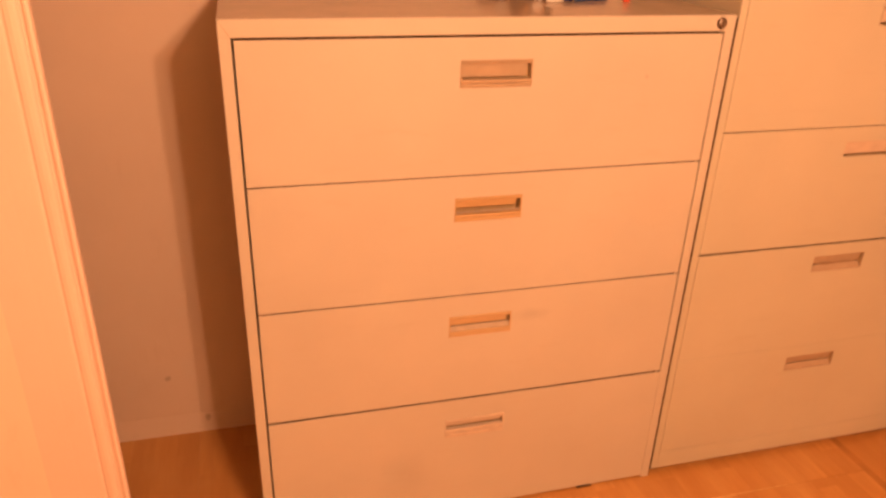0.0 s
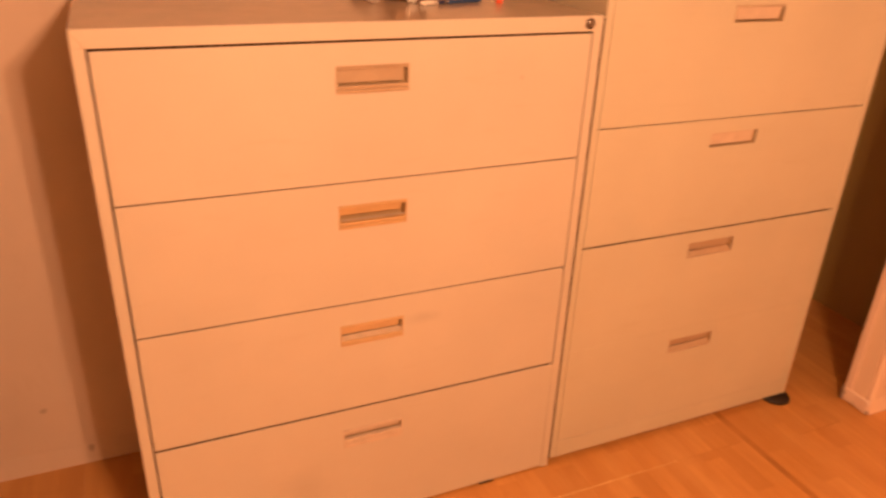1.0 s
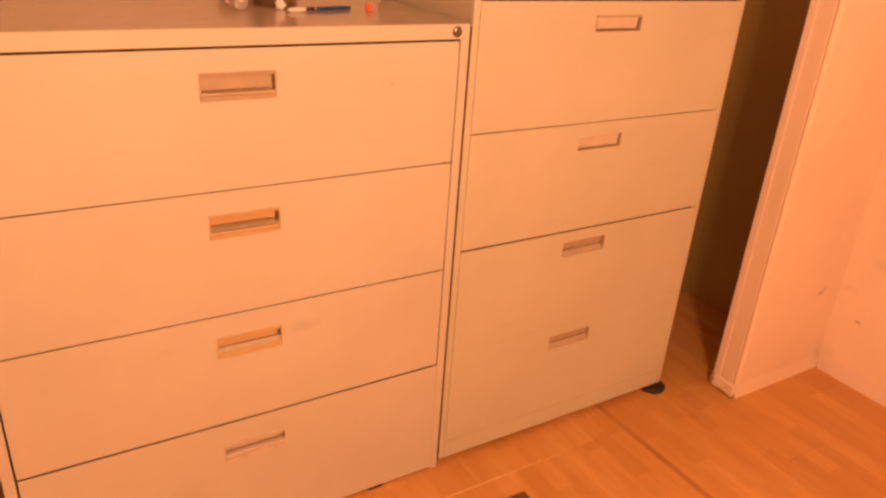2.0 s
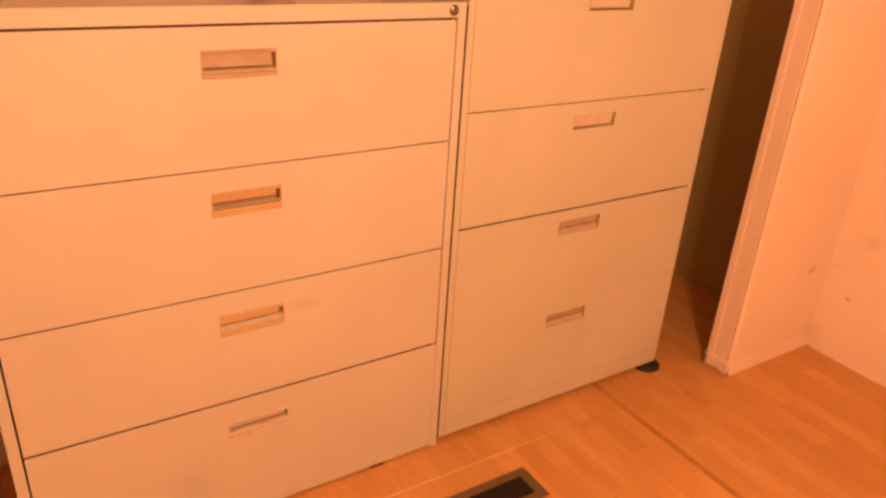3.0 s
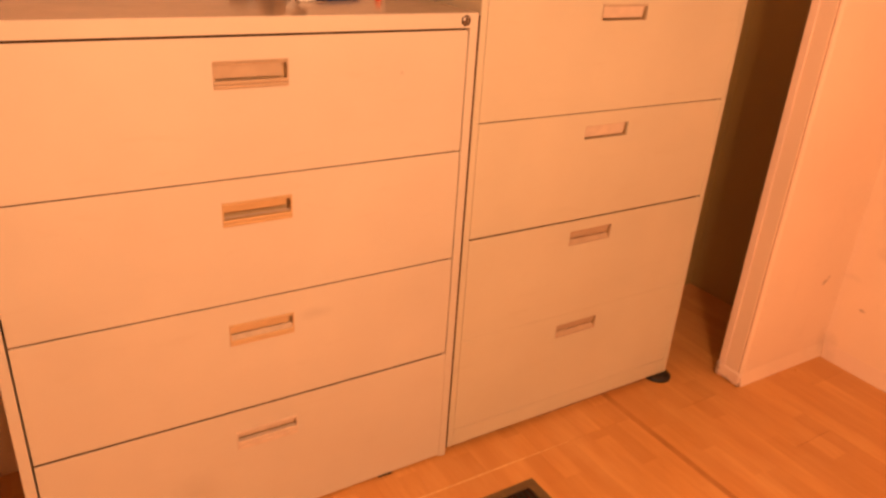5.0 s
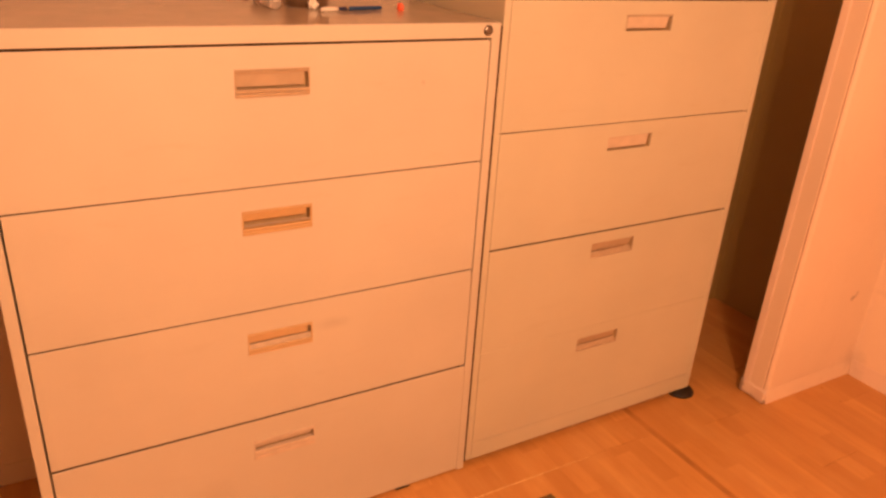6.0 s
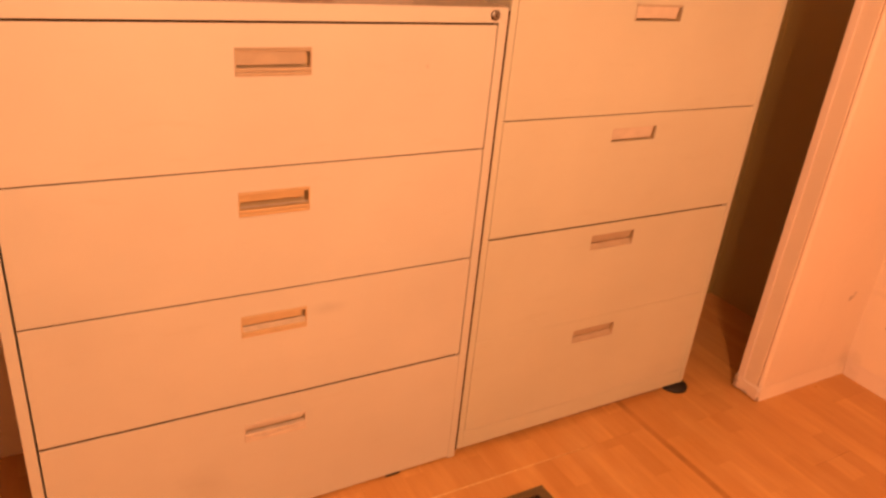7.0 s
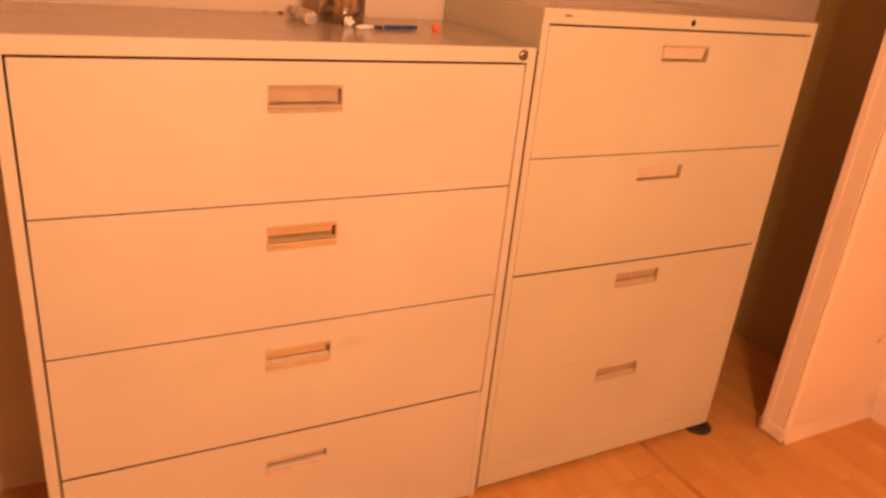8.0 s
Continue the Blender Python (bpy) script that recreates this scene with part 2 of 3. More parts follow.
def add_box(bm, x0, x1, y0, y1, z0, z1, bevel=0.0, seg=2):
    m = Matrix.LocRotScale(((x0 + x1) / 2, (y0 + y1) / 2, (z0 + z1) / 2), None, (x1 - x0, y1 - y0, z1 - z0))
    got = bmesh.ops.create_cube(bm, size=1, matrix=m)
    if bevel:
        edges = list({e for v in got["verts"] for e in v.link_edges})
        bmesh.ops.bevel(bm, geom=edges, offset=bevel, segments=seg, profile=0.5, affect="EDGES")
    return bm


def box(*a, **k):
    return add_box(bmesh.new(), *a, **k)


def lathe(profile, m=Matrix(), steps=32):
    """A turned solid from (radius, height) pairs."""
    bm = bmesh.new()
    rings = []
    for r, z in profile:
        if r < 1e-6:
            rings.append([bm.verts.new(m @ Vector((0, 0, z)))])
        else:
            rings.append([bm.verts.new(m @ Vector((r * math.cos(2 * math.pi * i / steps), r * math.sin(2 * math.pi * i / steps), z))) for i in range(steps)])
    for a, b in zip(rings, rings[1:]):
        for i in range(steps):
            j = (i + 1) % steps
            if len(a) == 1 and len(b) == 1:
                continue
            if len(a) == 1:
                bm.faces.new((a[0], b[i], b[j]))
            elif len(b) == 1:
                bm.faces.new((a[i], a[j], b[0]))
            else:
                bm.faces.new((a[i], a[j], b[j], b[i]))
    return bm


def holed_panel(x0, x1, z0, z1, hole, y0, y1, bevel=0.0018):
    """An upright sheet-metal panel with a rectangular hole, its front at y0, with eased outer edges."""
    bm = bmesh.new()
    xs, zs = (x0, hole[0], hole[1], x1), (z0, hole[2], hole[3], z1)
    front = [[bm.verts.new((x, y0, z)) for z in zs] for x in xs]
    back = [[bm.verts.new((x, y1, z)) for z in zs] for x in xs]
    for i in range(3):
        for j in range(3):
            if (i, j) != (1, 1):
                bm.faces.new((front[i][j], front[i + 1][j], front[i + 1][j + 1], front[i][j + 1]))
                bm.faces.new((back[i][j], back[i][j + 1], back[i + 1][j + 1], back[i + 1][j]))
    ring = lambda g: [g[i][0] for i in range(3)] + [g[3][j] for j in range(3)] + [g[i][3] for i in (3, 2, 1)] + [g[0][j] for j in (3, 2, 1)]
    a, b = ring(front), ring(back)
    for i in range(12):
        j = (i + 1) % 12
        bm.faces.new((a[i], b[i], b[j], a[j]))
    ha = [front[1][1], front[2][1], front[2][2], front[1][2]]
    hb = [back[1][1], back[2][1], back[2][2], back[1][2]]
    for i in range(4):
        j = (i + 1) % 4
        bm.faces.new((ha[i], ha[j], hb[j], hb[i]))
    bm.edges.ensure_lookup_table()
    on_rim = [e for e in bm.edges if all(abs(v.co.y - y0) < 1e-6 for v in e.verts) and
              (all(abs(v.co.x - x0) < 1e-6 for v in e.verts) or all(abs(v.co.x - x1) < 1e-6 for v in e.verts) or
               all(abs(v.co.z - z0) < 1e-6 for v in e.verts) or all(abs(v.co.z - z1) < 1e-6 for v in e.verts))]
    bmesh.ops.bevel(bm, geom=on_rim, offset=bevel, segments=2, profile=0.5, affect="EDGES")
    return bm


def empty(name, place=(0, 0, 0)):
    ob = new(name)
    ob.location = place
    ob.empty_display_size = 0.1
    return ob


def structure(ob, label, category):
    return tagged(ob, label, category, kind="structure")


# ---- the shell of the room and the alcove
X_L, X_R, Y_BACK, Y_FRONT, CEIL = -2.30, 1.69, -3.60, 0.505, 2.42
OPEN_L, OPEN_R, Y_STUB, T_STUB = -1.374, 1.197, -0.170, 0.092

structure(part("wall_alcove_north", box(1.64, X_R + 0.12, Y_FRONT, Y_FRONT + 0.12, -0.05, CEIL + 0.05), SHADOW_WALL), "wall at the alcove's far corner, brown for the shadow there", "wall")
structure(part("wall_north", box(X_L - 0.12, 1.64, Y_FRONT, Y_FRONT + 0.12, -0.05, CEIL + 0.05), WALL_BACK), "scuffed off-white back wall of the alcove, its dimmer light put into the paint", "wall")
structure(part("wall_alcove_east", box(X_R, X_R + 0.12, Y_STUB + 0.05, Y_FRONT, -0.05, CEIL + 0.05), SHADOW_WALL), "wall inside the alcove, brown for the shadow there", "wall")
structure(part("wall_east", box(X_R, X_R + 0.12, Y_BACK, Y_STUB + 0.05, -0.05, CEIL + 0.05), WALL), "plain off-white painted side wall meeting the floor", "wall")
structure(part("wall_west", box(X_L - 0.12, X_L, Y_BACK, Y_FRONT, -0.05, CEIL + 0.05), ROOM), "unseen plain tan wall closing the room, toned for bounced light", "wall")
structure(part("wall_south", box(X_L - 0.12, X_R + 0.12, Y_BACK - 0.12, Y_BACK, -0.05, CEIL + 0.05), ROOM), "unseen plain tan wall closing the room, toned for bounced light", "wall")
structure(part("ceiling", box(X_L - 0.12, X_R + 0.12, Y_BACK - 0.12, Y_FRONT + 0.12, CEIL, CEIL + 0.1), ROOM), "unseen plain tan ceiling above the room, toned for bounced light", "ceiling")

# stub walls on both sides of the alcove's opening
Y_FACE = Y_STUB + 0.012                  # front of the jamb board; the plaster corner beside it is rounded off
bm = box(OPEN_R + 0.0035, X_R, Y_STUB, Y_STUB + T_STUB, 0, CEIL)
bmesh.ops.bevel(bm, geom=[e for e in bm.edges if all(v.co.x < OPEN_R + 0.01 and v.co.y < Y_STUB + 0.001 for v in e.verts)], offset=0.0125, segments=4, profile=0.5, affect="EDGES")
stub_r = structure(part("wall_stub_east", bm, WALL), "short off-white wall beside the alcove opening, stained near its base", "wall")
part("open_joint", box(OPEN_R + 0.0002, OPEN_R + 0.0034, Y_FACE + 0.0008, Y_FACE + 0.02, 0.0, CEIL), JOINT, stub_r, "dark open joint beside the jamb board")
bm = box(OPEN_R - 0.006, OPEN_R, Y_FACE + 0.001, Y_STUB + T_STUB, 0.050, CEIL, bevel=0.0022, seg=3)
part("jamb_board", bm, JAMB, stub_r, "beige painted board on the wall end, side shade in its colour")
bm = box(OPEN_R - 0.0125, OPEN_R - 0.006, Y_STUB + T_STUB - 0.024, Y_STUB + T_STUB + 0.004, 0.050, CEIL, bevel=0.0030, seg=3)
part("corner_strip", bm, TRIM, stub_r, "rounded white corner strip")

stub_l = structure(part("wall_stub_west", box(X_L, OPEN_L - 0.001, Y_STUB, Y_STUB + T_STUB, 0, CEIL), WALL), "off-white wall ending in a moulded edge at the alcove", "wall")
bm = bmesh.new()
# moulded casing profile (x from the wall's end, y proud of the wall), drawn up the whole height; its bead overhangs the wall's end
profile = [(-0.120, 0.0002), (-0.060, 0.0016), (-0.024, 0.0036), (-0.020, 0.0032), (-0.018, 0.0018), (-0.015, 0.0020), (-0.012, 0.0062), (-0.004, 0.0080), (0.003, 0.0076),
           (0.0070, 0.0060), (0.0090, 0.0015), (0.0145, 0.0015), (0.0165, 0.0085), (0.0210, 0.0105), (0.0245, 0.0085), (0.0260, 0.0030), (0.0245, -0.0040), (0.0180, -0.0060),
           (0.006, -0.0070), (0.005, -T_STUB), (0.0, -T_STUB), (0.0, -0.001), (-0.120, -0.001)]
low = [bm.verts.new((OPEN_L + a, Y_STUB - b, 0)) for a, b in profile]
high = [bm.verts.new((OPEN_L + a, Y_STUB - b, CEIL)) for a, b in profile]
for i in range(len(profile)):
    j = (i + 1) % len(profile)
    bm.faces.new((low[i], low[j], high[j], high[i]))
bm.faces.new(low)
bm.faces.new(high)
part("casing", bm, TRIM, stub_l, "white moulded casing with fine grooves")


# skirting: a plain board with an eased top
def skirting(name, x0, x1, y0, y1, label, h=0.066, side="y0", paint=TRIM):
    """A board that thins towards its top, so that it melts into the wall; side is its free face."""
    bm = box(x0, x1, y0, y1, 0, h)
    for v in bm.verts:
        if v.co.z > h / 2:
            if side == "y0" and abs(v.co.y - y0) < 1e-5:
                v.co.y = y1 - 0.0015
            if side == "x0" and abs(v.co.x - x0) < 1e-5:
                v.co.x = x1 - 0.0015
    bmesh.ops.bevel(bm, geom=[e for e in bm.edges if all(v.co.z > h / 2 for v in e.verts)], offset=0.0008, segments=2, affect="EDGES")
    return structure(part(name, bm, paint), label, "baseboard")


skirting("baseboard", X_L, 1.10, Y_FRONT - 0.0085, Y_FRONT - 0.0005, "low white skirting board along the alcove's back wall, in its dimmed paint", paint=WALL_BACK)
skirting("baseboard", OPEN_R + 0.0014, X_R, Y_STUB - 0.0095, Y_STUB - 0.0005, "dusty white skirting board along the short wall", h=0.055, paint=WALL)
# worn rounded block that wraps the wall's end
bm = box(OPEN_R - 0.0185, OPEN_R - 0.002, Y_STUB - 0.0100, Y_STUB + T_STUB + 0.010, 0.0015, 0.058, bevel=0.0085, seg=4)
bmesh.ops.subdivide_edges(bm, edges=bm.edges[:], cuts=3, use_grid_fill=True)
mid_y = Y_STUB + T_STUB / 2
for v in bm.verts:
    hollow = 1 - min(1, abs(v.co.y - mid_y) / 0.045) ** 2          # knocked-in middle between two worn knobs
    if v.co.x < OPEN_R - 0.008:
        v.co.x += 0.0060 * hollow
    if v.co.z > 0.03:
        v.co.z -= 0.0050 * hollow + 0.006 * max(0, noise.noise(v.co * 35 + Vector((3, 0, 0))))
    v.co += Vector((noise.noise(v.co * 60), noise.noise(v.co * 60 + Vector((7, 0, 0))), noise.noise(v.co * 55 + Vector((0, 9, 0))))) * 0.0034
    v.co.z = max(v.co.z, 0.0)
smooth(structure(part("baseboard", bm, TRIM), "chipped white skirting block round the wall end", "baseboard"))
skirting("baseboard", X_R - 0.0095, X_R - 0.0005, Y_BACK, Y_STUB - 0.012, "low white skirting board along the side wall", side="x0")


# ---- the left-hand, wider filing cabinet
def sheet(pts, thick):
    """A thin slab from four corners (x, y, z), thickened away from the viewer."""
    bm = bmesh.new()
    a = [bm.verts.new(p) for p in pts]
    b = [bm.verts.new((x, y + thick, z)) for x, y, z in pts]
    bm.faces.new(a)
    bm.faces.new(b)
    for i in range(4):
        j = (i + 1) % 4
        bm.faces.new((a[i], a[j], b[j], b[i]))
    return bm


def pull_insert(drawer, x0, x1, z0, z1, bezel, plate, plate_low, ledge, rail, end, depth):
    """A recessed pull: rimmed bezel, upright plate, the dark slot at its foot and end, and a ledge above the lower rail.
    Heights count from the foot: rail is the lower rail's top, ledge the ledge's top, plate_low the plate's lower edge."""
    w = 0.0035
    bm = bmesh.new()
    add_box(bm, x0, x1, -0.0024, 0.010, z1 - 0.0032, z1, bevel=0.0010)                    # upper rail, grooved
    add_box(bm, x0 + 0.001, x1 - 0.001, 0.0012, 0.010, z1 - 0.0044, z1 - 0.0030)
    add_box(bm, x0, x1, -0.0012, 0.010, z1 - 0.0085, z1 - 0.0042, bevel=0.0010)
    add_box(bm, x0, x0 + w, -0.0006, 0.018, z0, z1, bevel=0.0006)
    add_box(bm, x1 - w, x1, -0.0006, 0.018, z0, z1, bevel=0.0006)
    add_box(bm, x0, x1, -0.0022, 0.012, z0, z0 + rail * 0.46, bevel=0.0014)               # two ribs of the lower rail
    add_box(bm, x0, x1, 0.0010, 0.012, z0 + rail * 0.43, z0 + rail * 0.57)
    add_box(bm, x0, x1, -0.0024, 0.012, z0 + rail * 0.54, z0 + rail, bevel=0.0014)
    part("pull_bezel", bm, bezel, drawer, "ribbed tan bezel of the recessed pull")
    pocket(drawer, x0 + 0.0022, x1 - 0.0022, z0 + 0.003, z1 - 0.003, depth)
    if 0 < ledge - rail < 0.008:
        part("pull_ledge", box(x0 + w, x1 - w, 0.0, 0.006, z0 + ledge - 0.0024, z0 + ledge, bevel=0.0008), PULL_GREY, drawer, "thin bright rib of the pull")
    elif ledge > rail:
        part("pull_ledge", sheet([(x0 + w, 0.0065, z0 + ledge), (x1 - w, 0.0065, z0 + ledge), (x1 - w, 0.0020, z0 + rail - 0.001), (x0 + w, 0.0020, z0 + rail - 0.001)], 0.004),
             PULL_GREY, drawer, "dull sloping ledge of the pull")
    zt, zb, xe = z1 - 0.0080, z0 + plate_low, x1 - end
    part("pull_plate", sheet([(x0 + w, 0.0020, zt), (xe, 0.0020, zt), (xe, 0.0050, zb), (x0 + w, 0.0050, zb)], 0.002), plate, drawer, "back plate of the pull")


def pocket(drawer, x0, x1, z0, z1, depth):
    """The steel pocket behind a pull, its brown holding the recess's shade."""
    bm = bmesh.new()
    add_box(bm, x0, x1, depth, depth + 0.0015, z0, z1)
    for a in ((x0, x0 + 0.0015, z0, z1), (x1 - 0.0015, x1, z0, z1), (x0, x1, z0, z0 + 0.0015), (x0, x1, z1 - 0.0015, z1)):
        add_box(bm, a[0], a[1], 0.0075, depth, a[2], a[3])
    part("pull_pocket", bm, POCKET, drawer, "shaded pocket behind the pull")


def plain_pull(drawer, x0, x1, z0, z1, slot, end, plate, rim, edge, sunk):
    """A pressed pull: a plate inside the opening, open along its foot and its far end."""
    bm = bmesh.new()
    w = 0.003
    for a in ((x0, x1, z1 - edge, z1), (x0, x0 + edge, z0, z1), (x1 - w, x1, z0, z1), (x0, x1, z0, z0 + w)):
        add_box(bm, a[0], a[1], 0.0030, 0.016, a[2], a[3], bevel=0.0007)
    part("pull_rim", bm, rim, drawer)
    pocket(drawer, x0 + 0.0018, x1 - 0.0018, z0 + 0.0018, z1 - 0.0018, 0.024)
    zt, zb, xe = z1 - edge, z0 + slot, x1 - end
    part("pull_plate", sheet([(x0 + edge, 0.0035, zt), (xe, 0.0035, zt), (xe, sunk, zb), (x0 + edge, sunk, zb)], 0.002), plate, drawer, "tilted plate of the pull")


def browned_pull(drawer, x0, x1, z0, z1, plate):
    """The same pull, its plate sunk and browned: a slot across the middle and a dull ledge below it."""
    bm = bmesh.new()
    w = 0.003
    for a in ((x0, x1, z1 - w, z1), (x0, x0 + w, z0, z1), (x1 - w, x1, z0, z1), (x0, x1, z0, z0 + w)):
        add_box(bm, a[0], a[1], 0.0030, 0.018, a[2], a[3], bevel=0.0007)
    part("pull_rim", bm, PULL_BROWN, drawer)
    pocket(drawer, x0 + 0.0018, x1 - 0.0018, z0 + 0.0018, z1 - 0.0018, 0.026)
    mid = z0 + 0.46 * (z1 - z0)
    part("pull_plate", sheet([(x0 + w, 0.0060, z1 - w), (x1 - 0.009, 0.0060, z1 - w), (x1 - 0.009, 0.0110, mid), (x0 + w, 0.0110, mid)], 0.002), plate, drawer, "sunken brownish plate of the pull")
    part("pull_ledge", sheet([(x0 + w, 0.0130, mid - 0.006), (x1 - w, 0.0130, mid - 0.006), (x1 - w, 0.0060, z0 + w), (x0 + w, 0.0060, z0 + w)], 0.003), PULL_BROWN, drawer)


def open_shell(thing, x0, x1, depth, z0, z1, t_side, t_top, t_bottom, material, front_y=0.0):
    """The steel case of a cabinet, open at the front: sides, top, base and back."""
    for a, b in ((x0, x0 + t_side), (x1 - t_side, x1)):
        under(thing, [part("side_panel", box(a, b, front_y, depth, z0, z1 - 0.0015, bevel=0.0015), material)])
    under(thing, [part("front_rail", box(x0 + 0.0004, x1 - 0.0004, front_y - 0.0006, front_y + 0.03, z1 - t_top, z1, bevel=0.0018), material)])
    under(thing, [part("top_sheet", box(x0 + 0.0008, x1 - 0.0008, front_y + 0.0025, depth - 0.001, z1 - 0.012, z1 + 0.0006, bevel=0.0008), TOP_ENAMEL, None, "glossy greyer top sheet")])
    under(thing, [part("base_panel", box(x0 + t_side, x1 - t_side, front_y + 0.03, depth - 0.013, z0 + 0.004, z0 + 0.004 + t_bottom), material)])
    under(thing, [part("back_panel", box(x0 + t_side, x1 - t_side, depth - 0.012, depth - 0.002, z0, z1 - t_top), material)])


def under(parent_thing, made):
    """Puts freshly built parts, drawn in room coordinates, under a thing that stands elsewhere."""
    for ob in made:
        ob.parent = parent_thing
        ob.matrix_parent_inverse = Matrix.Translation(-Vector(parent_thing.location))
    return made[0]


L0, L1, LTOP, LDEPTH = -1.083, 0.0255, 1.3255, 0.465
cab = tagged(empty("filing_cabinet", ((L0 + L1) / 2, LDEPTH / 2, 0)), "wide putty-beige steel filing cabinet with four closed drawers", "filing cabinet", "filing cabinets in the alcove")

open_shell(cab, L0, L1, LDEPTH, 0.0, LTOP, 0.0235, 0.0345, 0.03, PUTTY)
D0, D1 = -1.0595, 0.0010
for z0, z1, pull, hx0, hx1, pull_kind in ((0.9887, 1.2870, 1.240, -0.607, -0.448, (PULL_TAN, PULL_PLATE, 0.0215, 0.0, 0.0165, 0.0130, 0.018)),
                                          (0.6860, 0.9873, 0.935, -0.608, -0.448, (PULL_ORANGE, PULL_ORANGE, 0.0325, 0.0225, 0.0165, 0.0125, 0.028)),
                                          (0.3824, 0.6838, 0.6275, -0.6105, -0.4515, (PULL_WARM, PULL_WARM, 0.0310, 0.0260, 0.0140, 0.0140, 0.020)),
                                          (0.006, 0.3776, 0.3165, -0.6105, -0.450, (PULL_PALE, PULL_PALE, 0.0355, 0.0, 0.0255, 0.0085, 0.024))):
    hz0, hz1 = pull - 0.057, pull
    drawer = under(cab, [part("drawer", holed_panel(D0 + 0.0045, D1 + (-0.0020 if z0 > 0.1 else 0.0007), z0 + 0.0008, z1 - 0.0008, (hx0 + 0.002, hx1 - 0.002, hz0 + 0.002, hz1 - 0.002), 0.0008, 0.0042), PUTTY)])
    pull_insert(drawer, hx0, hx1, hz0, hz1, *pull_kind)
# runners that close the case behind the drawer fronts, coloured as the gaps' shade
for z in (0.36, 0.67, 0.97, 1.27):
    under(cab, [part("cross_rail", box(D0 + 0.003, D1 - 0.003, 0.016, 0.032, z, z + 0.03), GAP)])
# lock
lock = under(cab, [part("lock", lathe([(0, 0.0045), (0.0062, 0.0042), (0.0068, 0.0030), (0.0078, 0.0046), (0.0098, 0.0036), (0.0102, 0.0), (0.0102, -0.004)], Matrix.Translation((-0.0105, 0.0, 1.3085)) @ pose(0, 0, 0, 90)), LOCK_STEEL, None, "round dull chrome lock")])
part("keyhole", box(-0.0115, -0.0095, -0.0050, -0.0040, 1.3045, 1.3125), DARK_HOLE, lock)

# mitred seam where the side panel meets the front rail
bm = sheet([(L0 + 0.0010, -0.0008, LTOP - 0.0015), (L0 + 0.0024, -0.0008, LTOP - 0.0015), (L0 + 0.0240, -0.0008, LTOP - 0.0345), (L0 + 0.0226, -0.0008, LTOP - 0.0345)], 0.0006)
under(cab, [part("mitre_seam", bm, PULL_BROWN, None, "fine mitred seam")])

# a short black block added for the shaded gap below the lowest drawer
under(cab, [part("glide", box(-0.205, -0.160, -0.0008, 0.03, 0.0, 0.0062, bevel=0.001), BLACK, None, "short black block standing for the shaded gap under the drawer")])

under(cab, [part("lock_rim", lathe([(0.0100, 0.0), (0.0104, 0.0030), (0.0114, 0.0034), (0.0122, 0.0018), (0.0124, -0.001)], Matrix.Translation((-0.0105, 0.0, 1.3085)) @ pose(0, 0, 0, 90)), VENT_DARK, None, "dark rim round the lock")])

# ---- the right-hand, taller and narrower filing cabinet
R0, R1, RTOP, RDEPTH, RBOT = 0.0335, 0.990, 1.4155, 0.494, 0.022
cab2 = tagged(empty("filing_cabinet", ((R0 + R1) / 2, RDEPTH / 2, 0)), "taller pale putty steel filing cabinet with four closed drawers", "filing cabinet", "filing cabinets in the alcove")
open_shell(cab2, R0, R1, RDEPTH, RBOT, RTOP, 0.0190, 0.0345, 0.05, PUTTY_PALE, 0.003)
E0, E1 = R0 + 0.0196, R1 - 0.0208
for z0, z1, pull in ((1.0545, 1.3765, 1.343), (0.7297, 1.0518, 1.017), (0.402, 0.7243, 0.692), (0.084, 0.4012, 0.366)):
    hx0, hx1, hz0, hz1 = 0.414, 0.582, pull - (0.046 if pull > 1 else 0.051), pull
    drawer = under(cab2, [part("drawer", holed_panel(E0, E1, z0, z1, (hx0 + 0.0015, hx1 - 0.0015, hz0 + 0.0015, hz1 - 0.0015), 0.0022, 0.0055), PUTTY_PALE)])
    if pull > 1:
        plain_pull(drawer, hx0, hx1, hz0, hz1, 0.0090, 0.015, *((PULL_PALE, PULL_MID, 0.0080, 0.0080) if pull > 1.2 else (PULL_PALE, PUTTY_PALE, 0.004, 0.0085)))
    else:
        browned_pull(drawer, hx0, hx1, hz0, hz1, PULL_BROWN)
    if 0.6 < pull < 0.8:
        # added bright strip that draws the highlight line across this pull
        part("label_lip", box(hx0 + 0.03, hx1 - 0.03, 0.0055, 0.0105, hz0 + 0.0215, hz0 + 0.0240, bevel=0.0008), CHROME, drawer, "thin bright strip added for the highlight line across the pull")
# added strip: puts dark shade into the joint between the two cabinets
under(cab2, [part("edge_strip", box(0.0259, 0.0331, 0.005, 0.02, 0.02, 1.318), GAP, None, "thin added strip for the dark shade in the joint between the cabinets")])
# added bar that draws the contact shadow below the kick panel
under(cab2, [part("plinth", box(0.40, 0.90, 0.020, 0.03, 0.0, RBOT + 0.002), JOINT, None, "dark recessed bar standing for the contact shadow under the kick panel")])
under(cab2, [part("kick_panel", box(E0, E1, 0.0030, 0.02, RBOT, 0.0815, bevel=0.001), PUTTY_PALE)])
# runners again, coloured as the shade behind the drawer gaps
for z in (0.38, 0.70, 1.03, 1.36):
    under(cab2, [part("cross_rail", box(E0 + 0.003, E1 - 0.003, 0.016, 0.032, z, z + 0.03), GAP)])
under(cab2, [part("lock_hole", lathe([(0, 0.0016), (0.0072, 0.0016), (0.0082, 0.0006), (0.0084, -0.004)], Matrix.Translation((0.502, 0.003, 1.3985)) @ pose(0, 0, 0, 90)), DARK_HOLE, None, "black disc standing for the dark round hole where the lock is missing")])
